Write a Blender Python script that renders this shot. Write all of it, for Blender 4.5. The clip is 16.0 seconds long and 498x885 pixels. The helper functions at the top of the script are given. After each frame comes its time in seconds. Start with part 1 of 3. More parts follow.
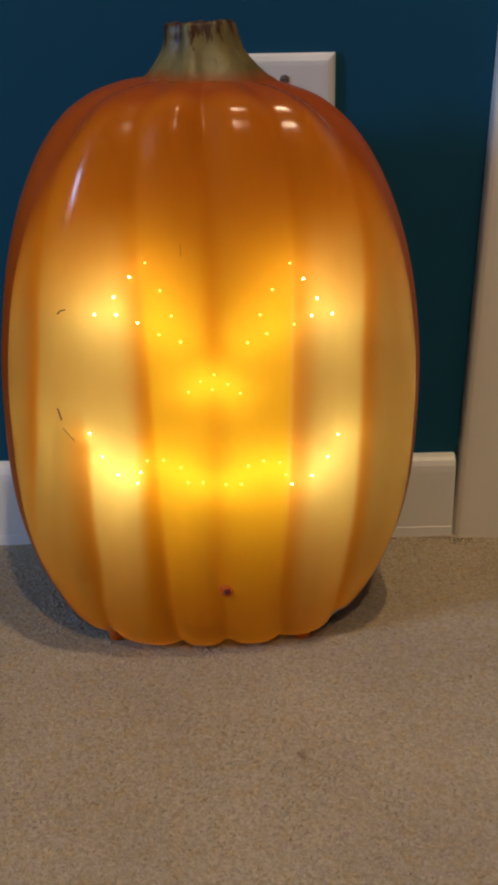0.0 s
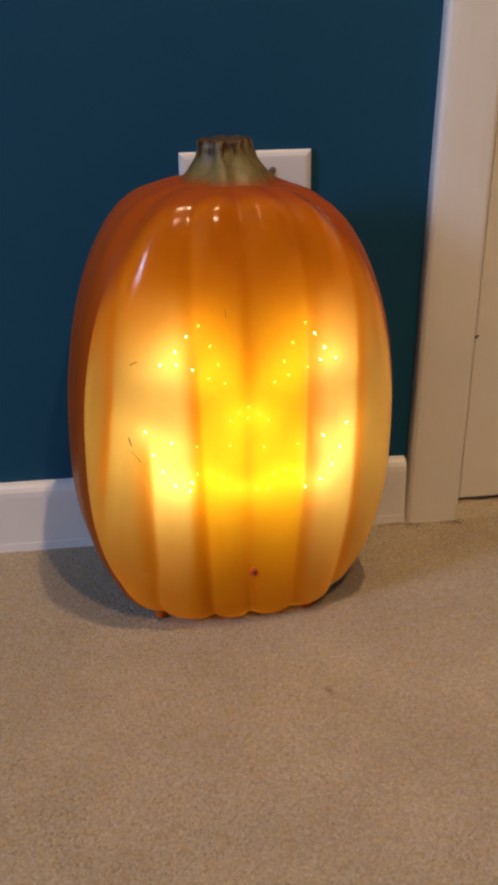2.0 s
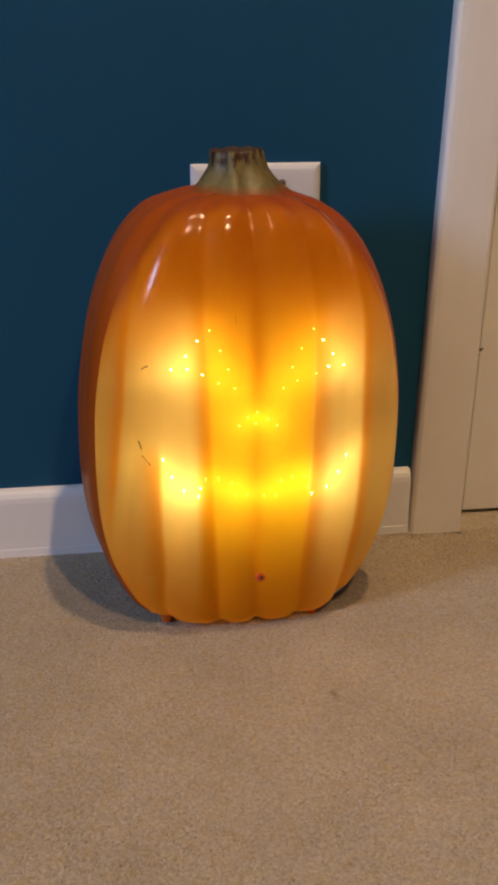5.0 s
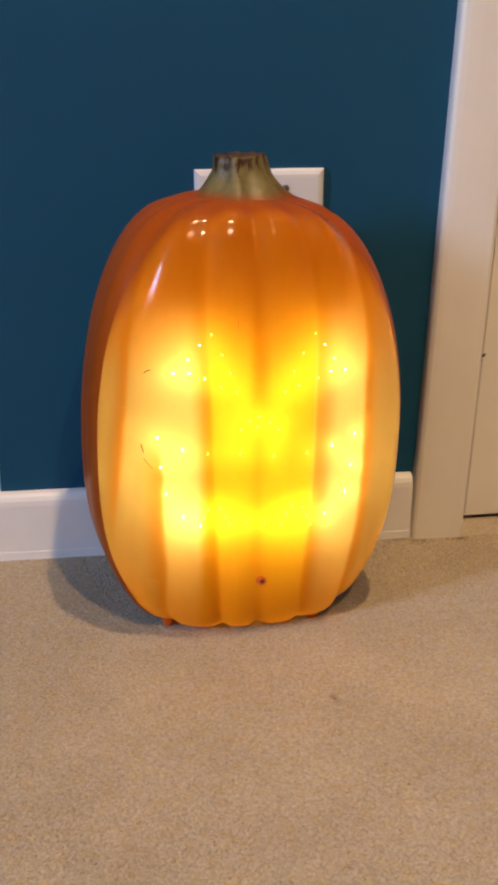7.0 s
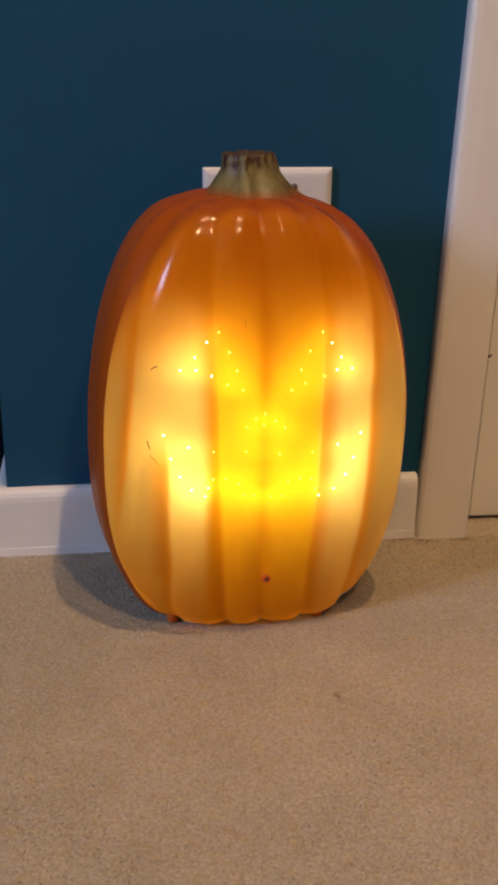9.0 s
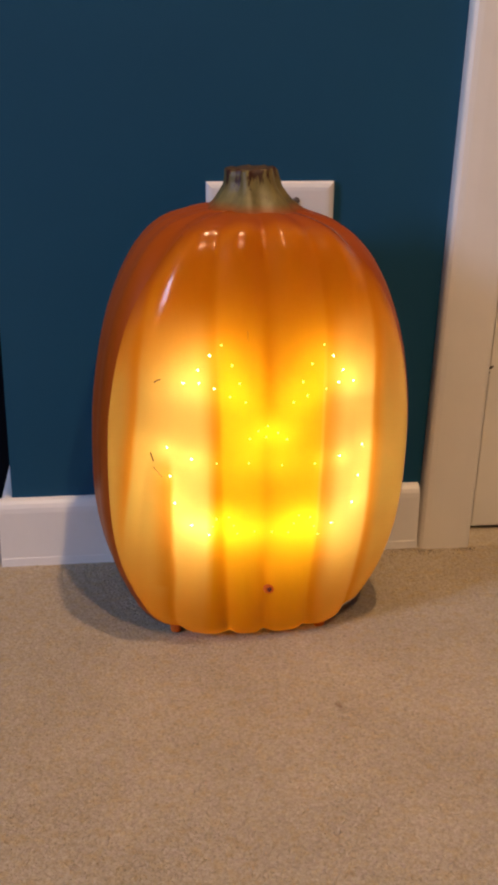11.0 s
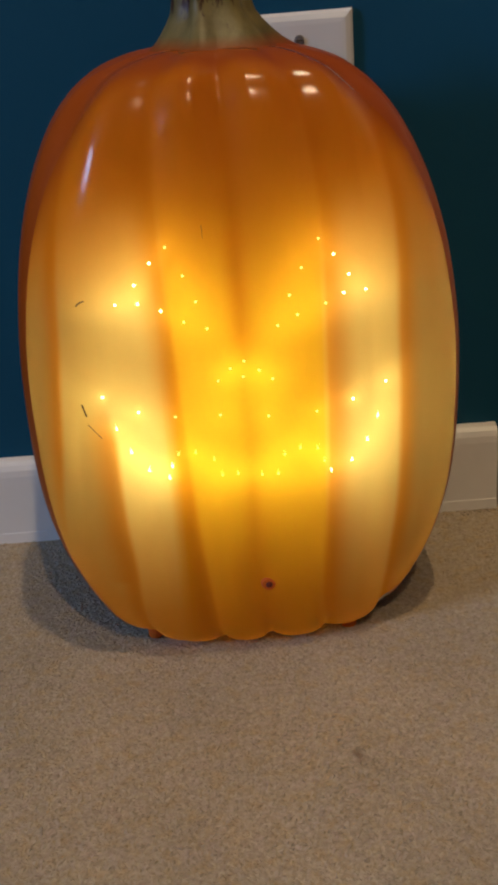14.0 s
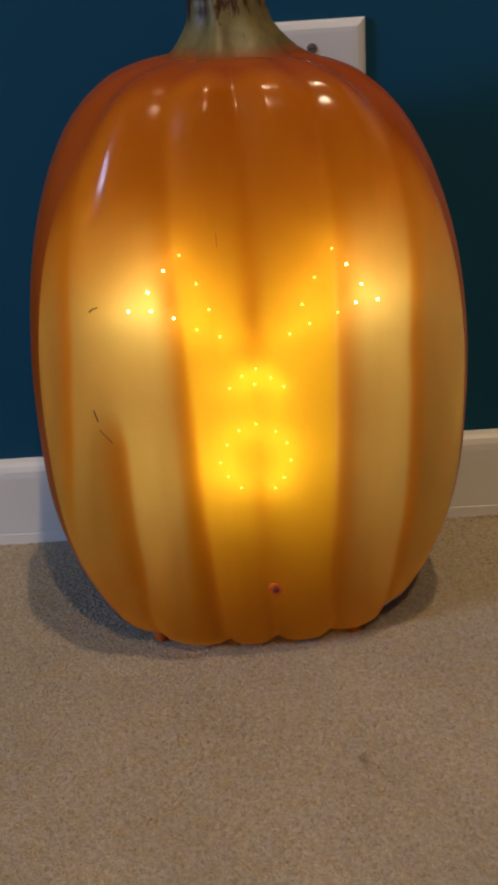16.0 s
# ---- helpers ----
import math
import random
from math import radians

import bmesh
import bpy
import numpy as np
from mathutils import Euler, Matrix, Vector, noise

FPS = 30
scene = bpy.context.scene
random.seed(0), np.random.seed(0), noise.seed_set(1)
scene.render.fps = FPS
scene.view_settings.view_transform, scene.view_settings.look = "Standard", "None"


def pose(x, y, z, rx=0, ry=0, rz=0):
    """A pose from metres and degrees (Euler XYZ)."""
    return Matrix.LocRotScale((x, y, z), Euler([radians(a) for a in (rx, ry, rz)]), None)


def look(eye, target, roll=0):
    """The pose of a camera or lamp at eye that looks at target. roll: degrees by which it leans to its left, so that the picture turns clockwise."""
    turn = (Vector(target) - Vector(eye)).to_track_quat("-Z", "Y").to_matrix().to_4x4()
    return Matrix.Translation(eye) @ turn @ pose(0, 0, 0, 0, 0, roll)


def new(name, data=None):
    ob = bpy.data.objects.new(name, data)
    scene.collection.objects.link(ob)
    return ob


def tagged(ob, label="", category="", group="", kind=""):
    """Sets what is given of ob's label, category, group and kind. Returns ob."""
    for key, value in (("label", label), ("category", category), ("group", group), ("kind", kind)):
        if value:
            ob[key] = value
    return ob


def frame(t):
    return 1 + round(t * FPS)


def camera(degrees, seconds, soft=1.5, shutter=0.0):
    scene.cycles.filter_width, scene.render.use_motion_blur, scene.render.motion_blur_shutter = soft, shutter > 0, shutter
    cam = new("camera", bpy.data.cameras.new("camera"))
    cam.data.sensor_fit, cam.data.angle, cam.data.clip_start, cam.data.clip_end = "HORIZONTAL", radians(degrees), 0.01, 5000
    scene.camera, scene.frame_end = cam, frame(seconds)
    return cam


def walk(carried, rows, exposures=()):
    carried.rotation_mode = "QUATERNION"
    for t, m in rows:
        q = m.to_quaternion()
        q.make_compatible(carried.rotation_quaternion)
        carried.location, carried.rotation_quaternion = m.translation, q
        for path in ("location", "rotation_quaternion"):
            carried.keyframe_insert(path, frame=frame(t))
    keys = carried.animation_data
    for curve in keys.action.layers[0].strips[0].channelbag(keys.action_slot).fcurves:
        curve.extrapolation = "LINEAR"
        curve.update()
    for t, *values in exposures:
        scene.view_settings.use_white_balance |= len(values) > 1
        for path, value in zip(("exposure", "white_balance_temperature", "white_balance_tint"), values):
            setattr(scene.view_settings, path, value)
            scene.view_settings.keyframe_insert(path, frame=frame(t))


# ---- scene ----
import functools

cam = camera(26.0, 16.0, soft=3.6, shutter=0.4)
PATH = [
    (0, (-0.008, -0.781, 0.401), (-0.003, 1.068, -0.361), -1.1),
    (0.5, (-0.012, -0.782, 0.399), (-0.035, 1.068, -0.361), -1.3),
    (1, (-0.018, -0.789, 0.414), (-0.072, 1.059, -0.349), -1.9),
    (1.2, (-0.031, -0.817, 0.439), (-0.040, 1.022, -0.345), -2.9),
    (1.3, (-0.051, -0.853, 0.453), (-0.006, 0.997, -0.308), -2.9),
    (1.5, (-0.088, -0.904, 0.482), (0.003, 0.953, -0.255), -4.0),
    (2, (-0.133, -0.952, 0.487), (0.124, 0.88, -0.273), -0.7),
    (2.5, (-0.139, -0.961, 0.489), (0.097, 0.869, -0.284), -0.3),
    (3, (-0.138, -0.966, 0.485), (0.123, 0.87, -0.264), 0.2),
    (3.5, (-0.139, -0.967, 0.485), (0.117, 0.873, -0.255), 0.0),
    (4, (-0.14, -0.964, 0.477), (0.116, 0.877, -0.261), -0.0),
    (4.5, (-0.14, -0.968, 0.481), (0.128, 0.876, -0.247), 0.0),
    (4.7, (-0.143, -0.967, 0.477), (0.123, 0.879, -0.245), -0.0),
    (7, (-0.14, -0.971, 0.476), (0.112, 0.884, -0.23), 0.2),
    (7.5, (-0.142, -0.973, 0.474), (0.113, 0.883, -0.227), 0.4),
    (8, (-0.141, -0.972, 0.471), (0.116, 0.885, -0.225), 0.5),
    (8.5, (-0.153, -0.971, 0.472), (0.12, 0.883, -0.227), 0.8),
    (9, (-0.142, -0.973, 0.474), (0.103, 0.883, -0.23), 0.7),
    (11.5, (-0.14, -0.98, 0.481), (0.092, 0.883, -0.21), 0.6),
    (12, (-0.122, -0.947, 0.471), (0.085, 0.911, -0.239), 0.3),
    (12.3, (-0.044, -0.858, 0.453), (0.079, 0.992, -0.296), -2.8),
    (12.5, (-0.014, -0.786, 0.435), (0.043, 1.052, -0.351), -3.8),
    (12.7, (-0.004, -0.760, 0.423), (-0.016, 1.081, -0.362), -4.6),
    (13, (-0.009, -0.742, 0.412), (-0.006, 1.084, -0.404), -4.5),
    (13.5, (-0.013, -0.746, 0.406), (-0.046, 1.077, -0.416), -4.5),
    (14, (-0.014, -0.746, 0.403), (-0.056, 1.075, -0.422), -4.8),
    (14.5, (-0.018, -0.744, 0.408), (-0.051, 1.071, -0.432), -4.7),
    (15, (-0.016, -0.747, 0.403), (-0.053, 1.074, -0.423), -4.5),
    (15.5, (-0.018, -0.746, 0.4), (-0.055, 1.076, -0.422), -4.2),
    (16, (-0.024, -0.747, 0.411), (-0.051, 1.071, -0.422), -3.9),
]
# stops, kelvin and tint of the camera's own settings
EXPOSURES = [(0, -0.03, 6250, 6), (1.1, -0.03, 6250, 6), (2, 0.26, 6950, 14.5), (4.7, 0.26, 6950, 14), (6.8, 0.83, 6900, 13), (7.2, 0.63, 6900, 13), (7.5, 0.53, 7000, 15), (8, 0.36, 7150, 18.5), (9, 0.32, 7150, 17), (11.3, 0.45, 7250, 20), (12, 0.50, 7000, 17), (12.3, 0.38, 6700, 11), (12.5, 0.05, 6300, 6), (13, -0.36, 6250, 6), (13.6, -0.36, 6250, 6), (14.2, -0.07, 6250, 6), (14.5, -0.05, 6250, 6), (16, -0.05, 6250, 6)]
walk(cam, [(t, look(eye, target, roll)) for t, eye, target, roll in PATH], EXPOSURES)

# ---- world and large lights ----
world = bpy.data.worlds.new("world")
scene.world = world
world.use_nodes = True
sky = world.node_tree.nodes.new("ShaderNodeTexSky")
sky.sky_type, sky.sun_disc = "NISHITA", False
sky.sun_elevation, sky.sun_rotation = radians(25), radians(120)
world.node_tree.nodes["Background"].inputs["Strength"].default_value = 0.08
world.node_tree.links.new(sky.outputs["Color"], world.node_tree.nodes["Background"].inputs["Color"])


def area_lamp(name, m, size, size_y, power, colour):
    data = bpy.data.lights.new(name, "AREA")
    data.shape, data.size, data.size_y, data.energy, data.color = "RECTANGLE", size, size_y, power, colour
    ob = new(name, data)
    ob.matrix_world = m
    return ob


# daylight that falls through the window opening in the west wall
WINDOW = (-3.6, -2.0, 1.85)
area_lamp("window_light", look((-3.57, WINDOW[1], WINDOW[2]), (0, -0.3, 0.2)), 0.58, 0.8, 66, (0.42, 0.60, 1.0))
# two warm downlights in the ceiling
DOWNLIGHTS = [(0.28, -0.68, 2.44), (0.36, -1.80, 2.44)]
for x, y, z in DOWNLIGHTS:
    data = bpy.data.lights.new("downlight_beam", "SPOT")
    data.energy, data.color, data.shadow_soft_size = 60.0, (1.0, 0.70, 0.40), 0.025
    data.spot_size, data.spot_blend = radians(110), 0.6
    new("downlight_beam", data).location = (x, y, z - 0.045)


# ---- materials ----

def material(name):
    m = bpy.data.materials.new(name)
    m.use_nodes = True
    nt = m.node_tree
    return m, nt, nt.nodes["Principled BSDF"], nt.nodes["Material Output"]


def node(nt, kind, **values):
    n = nt.nodes.new(kind)
    for key, value in values.items():
        n.inputs[key].default_value = value
    return n


def ramp(nt, source, stops):
    n = nt.nodes.new("ShaderNodeValToRGB")
    els = n.color_ramp.elements
    while len(els) < len(stops):
        els.new(0.5)
    for el, (at, col) in zip(els, stops):
        el.position, el.color = at, (*col, 1)
    nt.links.new(source, n.inputs["Fac"])
    return n


def noise_tex(nt, scale, detail=3.0, rough=0.5, stretch=None, uv="Object"):
    co = nt.nodes.new("ShaderNodeTexCoord")
    n = node(nt, "ShaderNodeTexNoise", Scale=scale, Detail=detail, Roughness=rough)
    if stretch:
        mp = nt.nodes.new("ShaderNodeMapping")
        mp.inputs["Scale"].default_value = stretch
        nt.links.new(co.outputs[uv], mp.inputs["Vector"])
        nt.links.new(mp.outputs["Vector"], n.inputs["Vector"])
    else:
        nt.links.new(co.outputs[uv], n.inputs["Vector"])
    return n


def bump(nt, bsdf, source, strength, distance):
    b = node(nt, "ShaderNodeBump", Strength=strength, Distance=distance)
    nt.links.new(source, b.inputs["Height"])
    nt.links.new(b.outputs["Normal"], bsdf.inputs["Normal"])
    return b


def plain(name, dark, light, rough=0.5, scale=30, metallic=0.0, bump_scale=0, bump_strength=0.1, bump_distance=0.001, stretch=None):
    """Two tones mixed by noise, with a fine relief."""
    m, nt, bsdf, _ = material(name)
    n = noise_tex(nt, scale, 5.0, 0.6, stretch)
    r = ramp(nt, n.outputs["Fac"], [(0.3, dark), (0.7, light)])
    nt.links.new(r.outputs["Color"], bsdf.inputs["Base Color"])
    bsdf.inputs["Roughness"].default_value, bsdf.inputs["Metallic"].default_value = rough, metallic
    if bump_scale:
        f = noise_tex(nt, bump_scale, 4.0, 0.6, stretch)
        bump(nt, bsdf, f.outputs["Fac"], bump_strength, bump_distance)
    return m


WALL_PAINT = plain("blue_wall_paint", (0.0036, 0.063, 0.128), (0.0044, 0.071, 0.140), 0.6, 6, bump_scale=420, bump_strength=0.25, bump_distance=0.0006)
WALL_PAINT.node_tree.nodes["Principled BSDF"].inputs["Specular IOR Level"].default_value = 0.25
DARK_PAINT = plain("near_black_paint", (0.003, 0.004, 0.006), (0.004, 0.005, 0.008), 0.6, 5, bump_scale=400)
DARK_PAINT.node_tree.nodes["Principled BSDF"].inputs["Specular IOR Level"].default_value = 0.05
ROOM_PAINT = plain("room_paint", (0.14, 0.145, 0.15), (0.17, 0.175, 0.18), 0.7, 3, bump_scale=300)
CEILING_PAINT = plain("ceiling_paint", (0.50, 0.50, 0.49), (0.54, 0.54, 0.53), 0.8, 3, bump_scale=200)
TRIM_PAINT = plain("white_trim_paint", (0.78, 0.76, 0.73), (0.85, 0.83, 0.80), 0.38, 14, bump_scale=120, bump_strength=0.12, bump_distance=0.0006)
# white like the trim, with the warm lamplight tinted into it
DOOR_PAINT = plain("lamp_warmed_door_paint", (0.80, 0.75, 0.66), (0.86, 0.81, 0.72), 0.4, 9, bump_scale=90, bump_strength=0.12, bump_distance=0.0006)
PLATE_PLASTIC = plain("white_plate_plastic", (0.72, 0.71, 0.68), (0.76, 0.75, 0.72), 0.22, 10)
SCREW_METAL = plain("screw_metal", (0.16, 0.14, 0.12), (0.30, 0.27, 0.24), 0.5, 600, 0.6)
GRIME = plain("grime", (0.05, 0.038, 0.024), (0.13, 0.10, 0.065), 0.9, 200)


def carpet_material(name, piece):
    m, nt, bsdf, _ = material(name)
    big = noise_tex(nt, 9, 4.0, 0.6, uv="Object")
    fine = noise_tex(nt, 340, 2.0, 0.6, uv="Object")
    r1 = ramp(nt, big.outputs["Fac"], [(0.3, (0.415, 0.354, 0.264)), (0.7, (0.490, 0.422, 0.320))])
    r2 = ramp(nt, fine.outputs["Fac"], [(0.33, (0.83, 0.81, 0.78)), (0.62, (1.03, 1.03, 1.03))])
    mx = nt.nodes.new("ShaderNodeMix")
    mx.data_type, mx.blend_type = "RGBA", "MULTIPLY"
    mx.inputs["Factor"].default_value = 1.0
    nt.links.new(r1.outputs["Color"], mx.inputs["A"])
    nt.links.new(r2.outputs["Color"], mx.inputs["B"])
    colour = mx.outputs["Result"]
    # an old spill in front of the pumpkin
    geo = nt.nodes.new("ShaderNodeNewGeometry")
    off = node(nt, "ShaderNodeVectorMath")
    off.operation, off.inputs[1].default_value = "SUBTRACT", (0.021, -0.280, 0.0)
    nt.links.new(geo.outputs["Position"], off.inputs[0])
    squash = node(nt, "ShaderNodeVectorMath")
    squash.operation, squash.inputs[1].default_value = "MULTIPLY", (1.0, 0.45, 0.0)
    nt.links.new(off.outputs[0], squash.inputs[0])
    size = node(nt, "ShaderNodeVectorMath")
    size.operation = "LENGTH"
    nt.links.new(squash.outputs[0], size.inputs[0])
    ragged = noise_tex(nt, 160, 2.0)
    add = node(nt, "ShaderNodeMath")
    add.operation, add.inputs[2].default_value = "MULTIPLY_ADD", 0.0
    add.inputs[1].default_value = 0.008
    nt.links.new(ragged.outputs["Fac"], add.inputs[0])
    nt.links.new(size.outputs["Value"], add.inputs[2])
    spill = ramp(nt, add.outputs[0], [(0.0042, (0.55, 0.46, 0.38)), (0.0072, (1.0, 1.0, 1.0))])
    stained = nt.nodes.new("ShaderNodeMix")
    stained.data_type, stained.blend_type = "RGBA", "MULTIPLY"
    stained.inputs["Factor"].default_value = 1.0
    nt.links.new(colour, stained.inputs["A"])
    nt.links.new(spill.outputs["Color"], stained.inputs["B"])
    colour = stained.outputs["Result"]
    # a little yellow and pink in the yarn
    tint = noise_tex(nt, 95, 3.0, 0.6)
    shade = ramp(nt, tint.outputs["Fac"], [(0.32, (1.0, 0.93, 0.80)), (0.5, (0.97, 0.97, 0.97)), (0.68, (1.0, 0.98, 1.04))])
    tinted = nt.nodes.new("ShaderNodeMix")
    tinted.data_type, tinted.blend_type = "RGBA", "MULTIPLY"
    tinted.inputs["Factor"].default_value = 1.0
    nt.links.new(colour, tinted.inputs["A"])
    nt.links.new(shade.outputs["Color"], tinted.inputs["B"])
    colour = tinted.outputs["Result"]
    if piece:
        geo = nt.nodes.new("ShaderNodeNewGeometry")
        r3 = ramp(nt, geo.outputs["Random Per Island"], [(0.0, (0.88, 0.875, 0.87)), (0.5, (0.99, 0.99, 0.99)), (1.0, (1.07, 1.07, 1.07))])
        m2 = nt.nodes.new("ShaderNodeMix")
        m2.data_type, m2.blend_type = "RGBA", "MULTIPLY"
        m2.inputs["Factor"].default_value = 1.0
        nt.links.new(colour, m2.inputs["A"])
        nt.links.new(r3.outputs["Color"], m2.inputs["B"])
        colour = m2.outputs["Result"]
    else:
        bump(nt, bsdf, fine.outputs["Fac"], 0.2, 0.0008)
    nt.links.new(colour, bsdf.inputs["Base Color"])
    bsdf.inputs["Roughness"].default_value = 0.95
    bsdf.inputs["Specular IOR Level"].default_value = 0.1
    return m


CARPET = carpet_material("carpet", False)
TUFTS = carpet_material("carpet_tufts", True)


def shell_material(name, see_through):
    """Thin moulded plastic with an airbrushed orange coat; the front lets the light of the bulbs through."""
    m, nt, bsdf, out = material(name)
    co = nt.nodes.new("ShaderNodeTexCoord")
    sep = nt.nodes.new("ShaderNodeSeparateXYZ")
    nt.links.new(co.outputs["Object"], sep.inputs["Vector"])
    grain = noise_tex(nt, 35, 4.0, 0.6, (1, 1, 0.25))
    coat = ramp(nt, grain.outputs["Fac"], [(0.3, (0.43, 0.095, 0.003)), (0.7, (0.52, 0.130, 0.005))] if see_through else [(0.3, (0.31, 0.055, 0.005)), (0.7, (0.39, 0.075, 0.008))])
    dark_mask = nt.nodes.new("ShaderNodeAttribute")
    dark_mask.attribute_name = "dark_orange"
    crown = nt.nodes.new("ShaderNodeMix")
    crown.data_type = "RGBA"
    nt.links.new(dark_mask.outputs["Fac"], crown.inputs["Factor"])
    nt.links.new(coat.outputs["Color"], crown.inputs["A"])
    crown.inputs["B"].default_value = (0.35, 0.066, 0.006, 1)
    nt.links.new(crown.outputs["Result"], bsdf.inputs["Base Color"])
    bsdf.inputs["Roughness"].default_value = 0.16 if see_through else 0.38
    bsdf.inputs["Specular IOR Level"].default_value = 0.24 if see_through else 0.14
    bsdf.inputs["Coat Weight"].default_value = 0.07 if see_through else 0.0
    bsdf.inputs["Coat Roughness"].default_value = 0.1
    f = noise_tex(nt, 160, 3.0, 0.6)
    bump(nt, bsdf, f.outputs["Fac"], 0.10, 0.0006)
    if see_through:
        # the two middle ribs carry a denser coat than those at the sides
        ab = node(nt, "ShaderNodeMath")
        ab.operation = "ABSOLUTE"
        nt.links.new(sep.outputs["X"], ab.inputs[0])
        wide = node(nt, "ShaderNodeMath")
        wide.operation, wide.inputs[1].default_value = "MULTIPLY", 10.0
        nt.links.new(ab.outputs[0], wide.inputs[0])
        tone = ramp(nt, wide.outputs[0], [(0.0, (0.80, 0.475, 0.022)), (0.36, (0.80, 0.475, 0.024)), (0.41, (0.80, 0.475, 0.03)), (0.49, (0.92, 0.72, 0.26)), (0.75, (0.90, 0.71, 0.26)), (1.0, (0.70, 0.545, 0.19))])
        # airbrushed orange, heavy round the stem, with a soft uneven edge
        soft = noise_tex(nt, 14, 2.0, 0.5)
        high = node(nt, "ShaderNodeMath")
        high.operation, high.inputs[1].default_value = "MULTIPLY_ADD", 0.03
        nt.links.new(soft.outputs["Fac"], high.inputs[0])
        nt.links.new(sep.outputs["Z"], high.inputs[2])
        # more translucent towards the foot, to put extra bulb glow there
        thin = ramp(nt, high.outputs[0], [(0.0, (0.66, 0.66, 0.66)), (0.11, (0.62, 0.62, 0.62)), (0.18, (0.50, 0.50, 0.50)), (0.25, (0.41, 0.41, 0.41)), (0.29, (0.35, 0.35, 0.35)), (0.37, (0.13, 0.13, 0.13))])

        def calc(operation, a, b=None, c=None):
            n = nt.nodes.new("ShaderNodeMath")
            n.operation = operation
            for slot, value in zip(n.inputs, (a, b, c)):
                if isinstance(value, (int, float)):
                    slot.default_value = value
                elif value is not None:
                    nt.links.new(value, slot)
            return n.outputs[0]

        # in the grooves, spray mixed with painted shade dims the glow
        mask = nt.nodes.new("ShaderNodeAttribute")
        mask.attribute_name = "spray_shade"
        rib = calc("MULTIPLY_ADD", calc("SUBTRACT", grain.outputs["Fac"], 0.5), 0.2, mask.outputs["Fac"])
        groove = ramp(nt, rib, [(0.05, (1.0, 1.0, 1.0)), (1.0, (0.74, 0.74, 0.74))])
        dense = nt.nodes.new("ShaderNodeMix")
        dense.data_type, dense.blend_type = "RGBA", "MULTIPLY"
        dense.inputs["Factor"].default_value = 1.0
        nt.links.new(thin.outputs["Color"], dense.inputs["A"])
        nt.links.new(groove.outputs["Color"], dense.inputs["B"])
        clear = calc("MULTIPLY", dense.outputs["Result"], calc("MULTIPLY_ADD", dark_mask.outputs["Fac"], -0.85, 1.0))
        tr = nt.nodes.new("ShaderNodeBsdfTranslucent")
        # orange near the stem; towards the foot it paints in the dimmer bulb light
        cover = ramp(nt, high.outputs[0], [(0.0, (0.95, 0.95, 0.95)), (0.055, (0.7, 0.7, 0.7)), (0.10, (0.25, 0.25, 0.25)), (0.135, (0, 0, 0)), (0.24, (0, 0, 0)), (0.315, (1, 1, 1))])
        height_tint = nt.nodes.new("ShaderNodeMix")
        height_tint.data_type = "RGBA"
        nt.links.new(cover.outputs["Color"], height_tint.inputs["Factor"])
        nt.links.new(tone.outputs["Color"], height_tint.inputs["A"])
        height_tint.inputs["B"].default_value = (0.92, 0.40, 0.03, 1)
        # a warm line along each groove, spray and painted shade together
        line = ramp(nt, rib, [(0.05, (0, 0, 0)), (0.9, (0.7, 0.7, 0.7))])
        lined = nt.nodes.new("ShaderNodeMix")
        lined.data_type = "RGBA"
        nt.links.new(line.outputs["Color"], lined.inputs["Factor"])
        nt.links.new(height_tint.outputs["Result"], lined.inputs["A"])
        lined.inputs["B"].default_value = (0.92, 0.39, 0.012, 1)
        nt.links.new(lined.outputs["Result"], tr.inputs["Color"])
        mix = nt.nodes.new("ShaderNodeMixShader")
        nt.links.new(clear, mix.inputs["Fac"])
        nt.links.new(bsdf.outputs["BSDF"], mix.inputs[1])
        nt.links.new(tr.outputs["BSDF"], mix.inputs[2])
        nt.links.new(mix.outputs["Shader"], out.inputs["Surface"])
    return m


FRONT_SHELL = shell_material("lit_orange_plastic", True)
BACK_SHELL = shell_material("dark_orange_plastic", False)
BOARD_GREY = plain("board_grey", (0.34, 0.33, 0.31), (0.42, 0.41, 0.39), 0.7, 20)


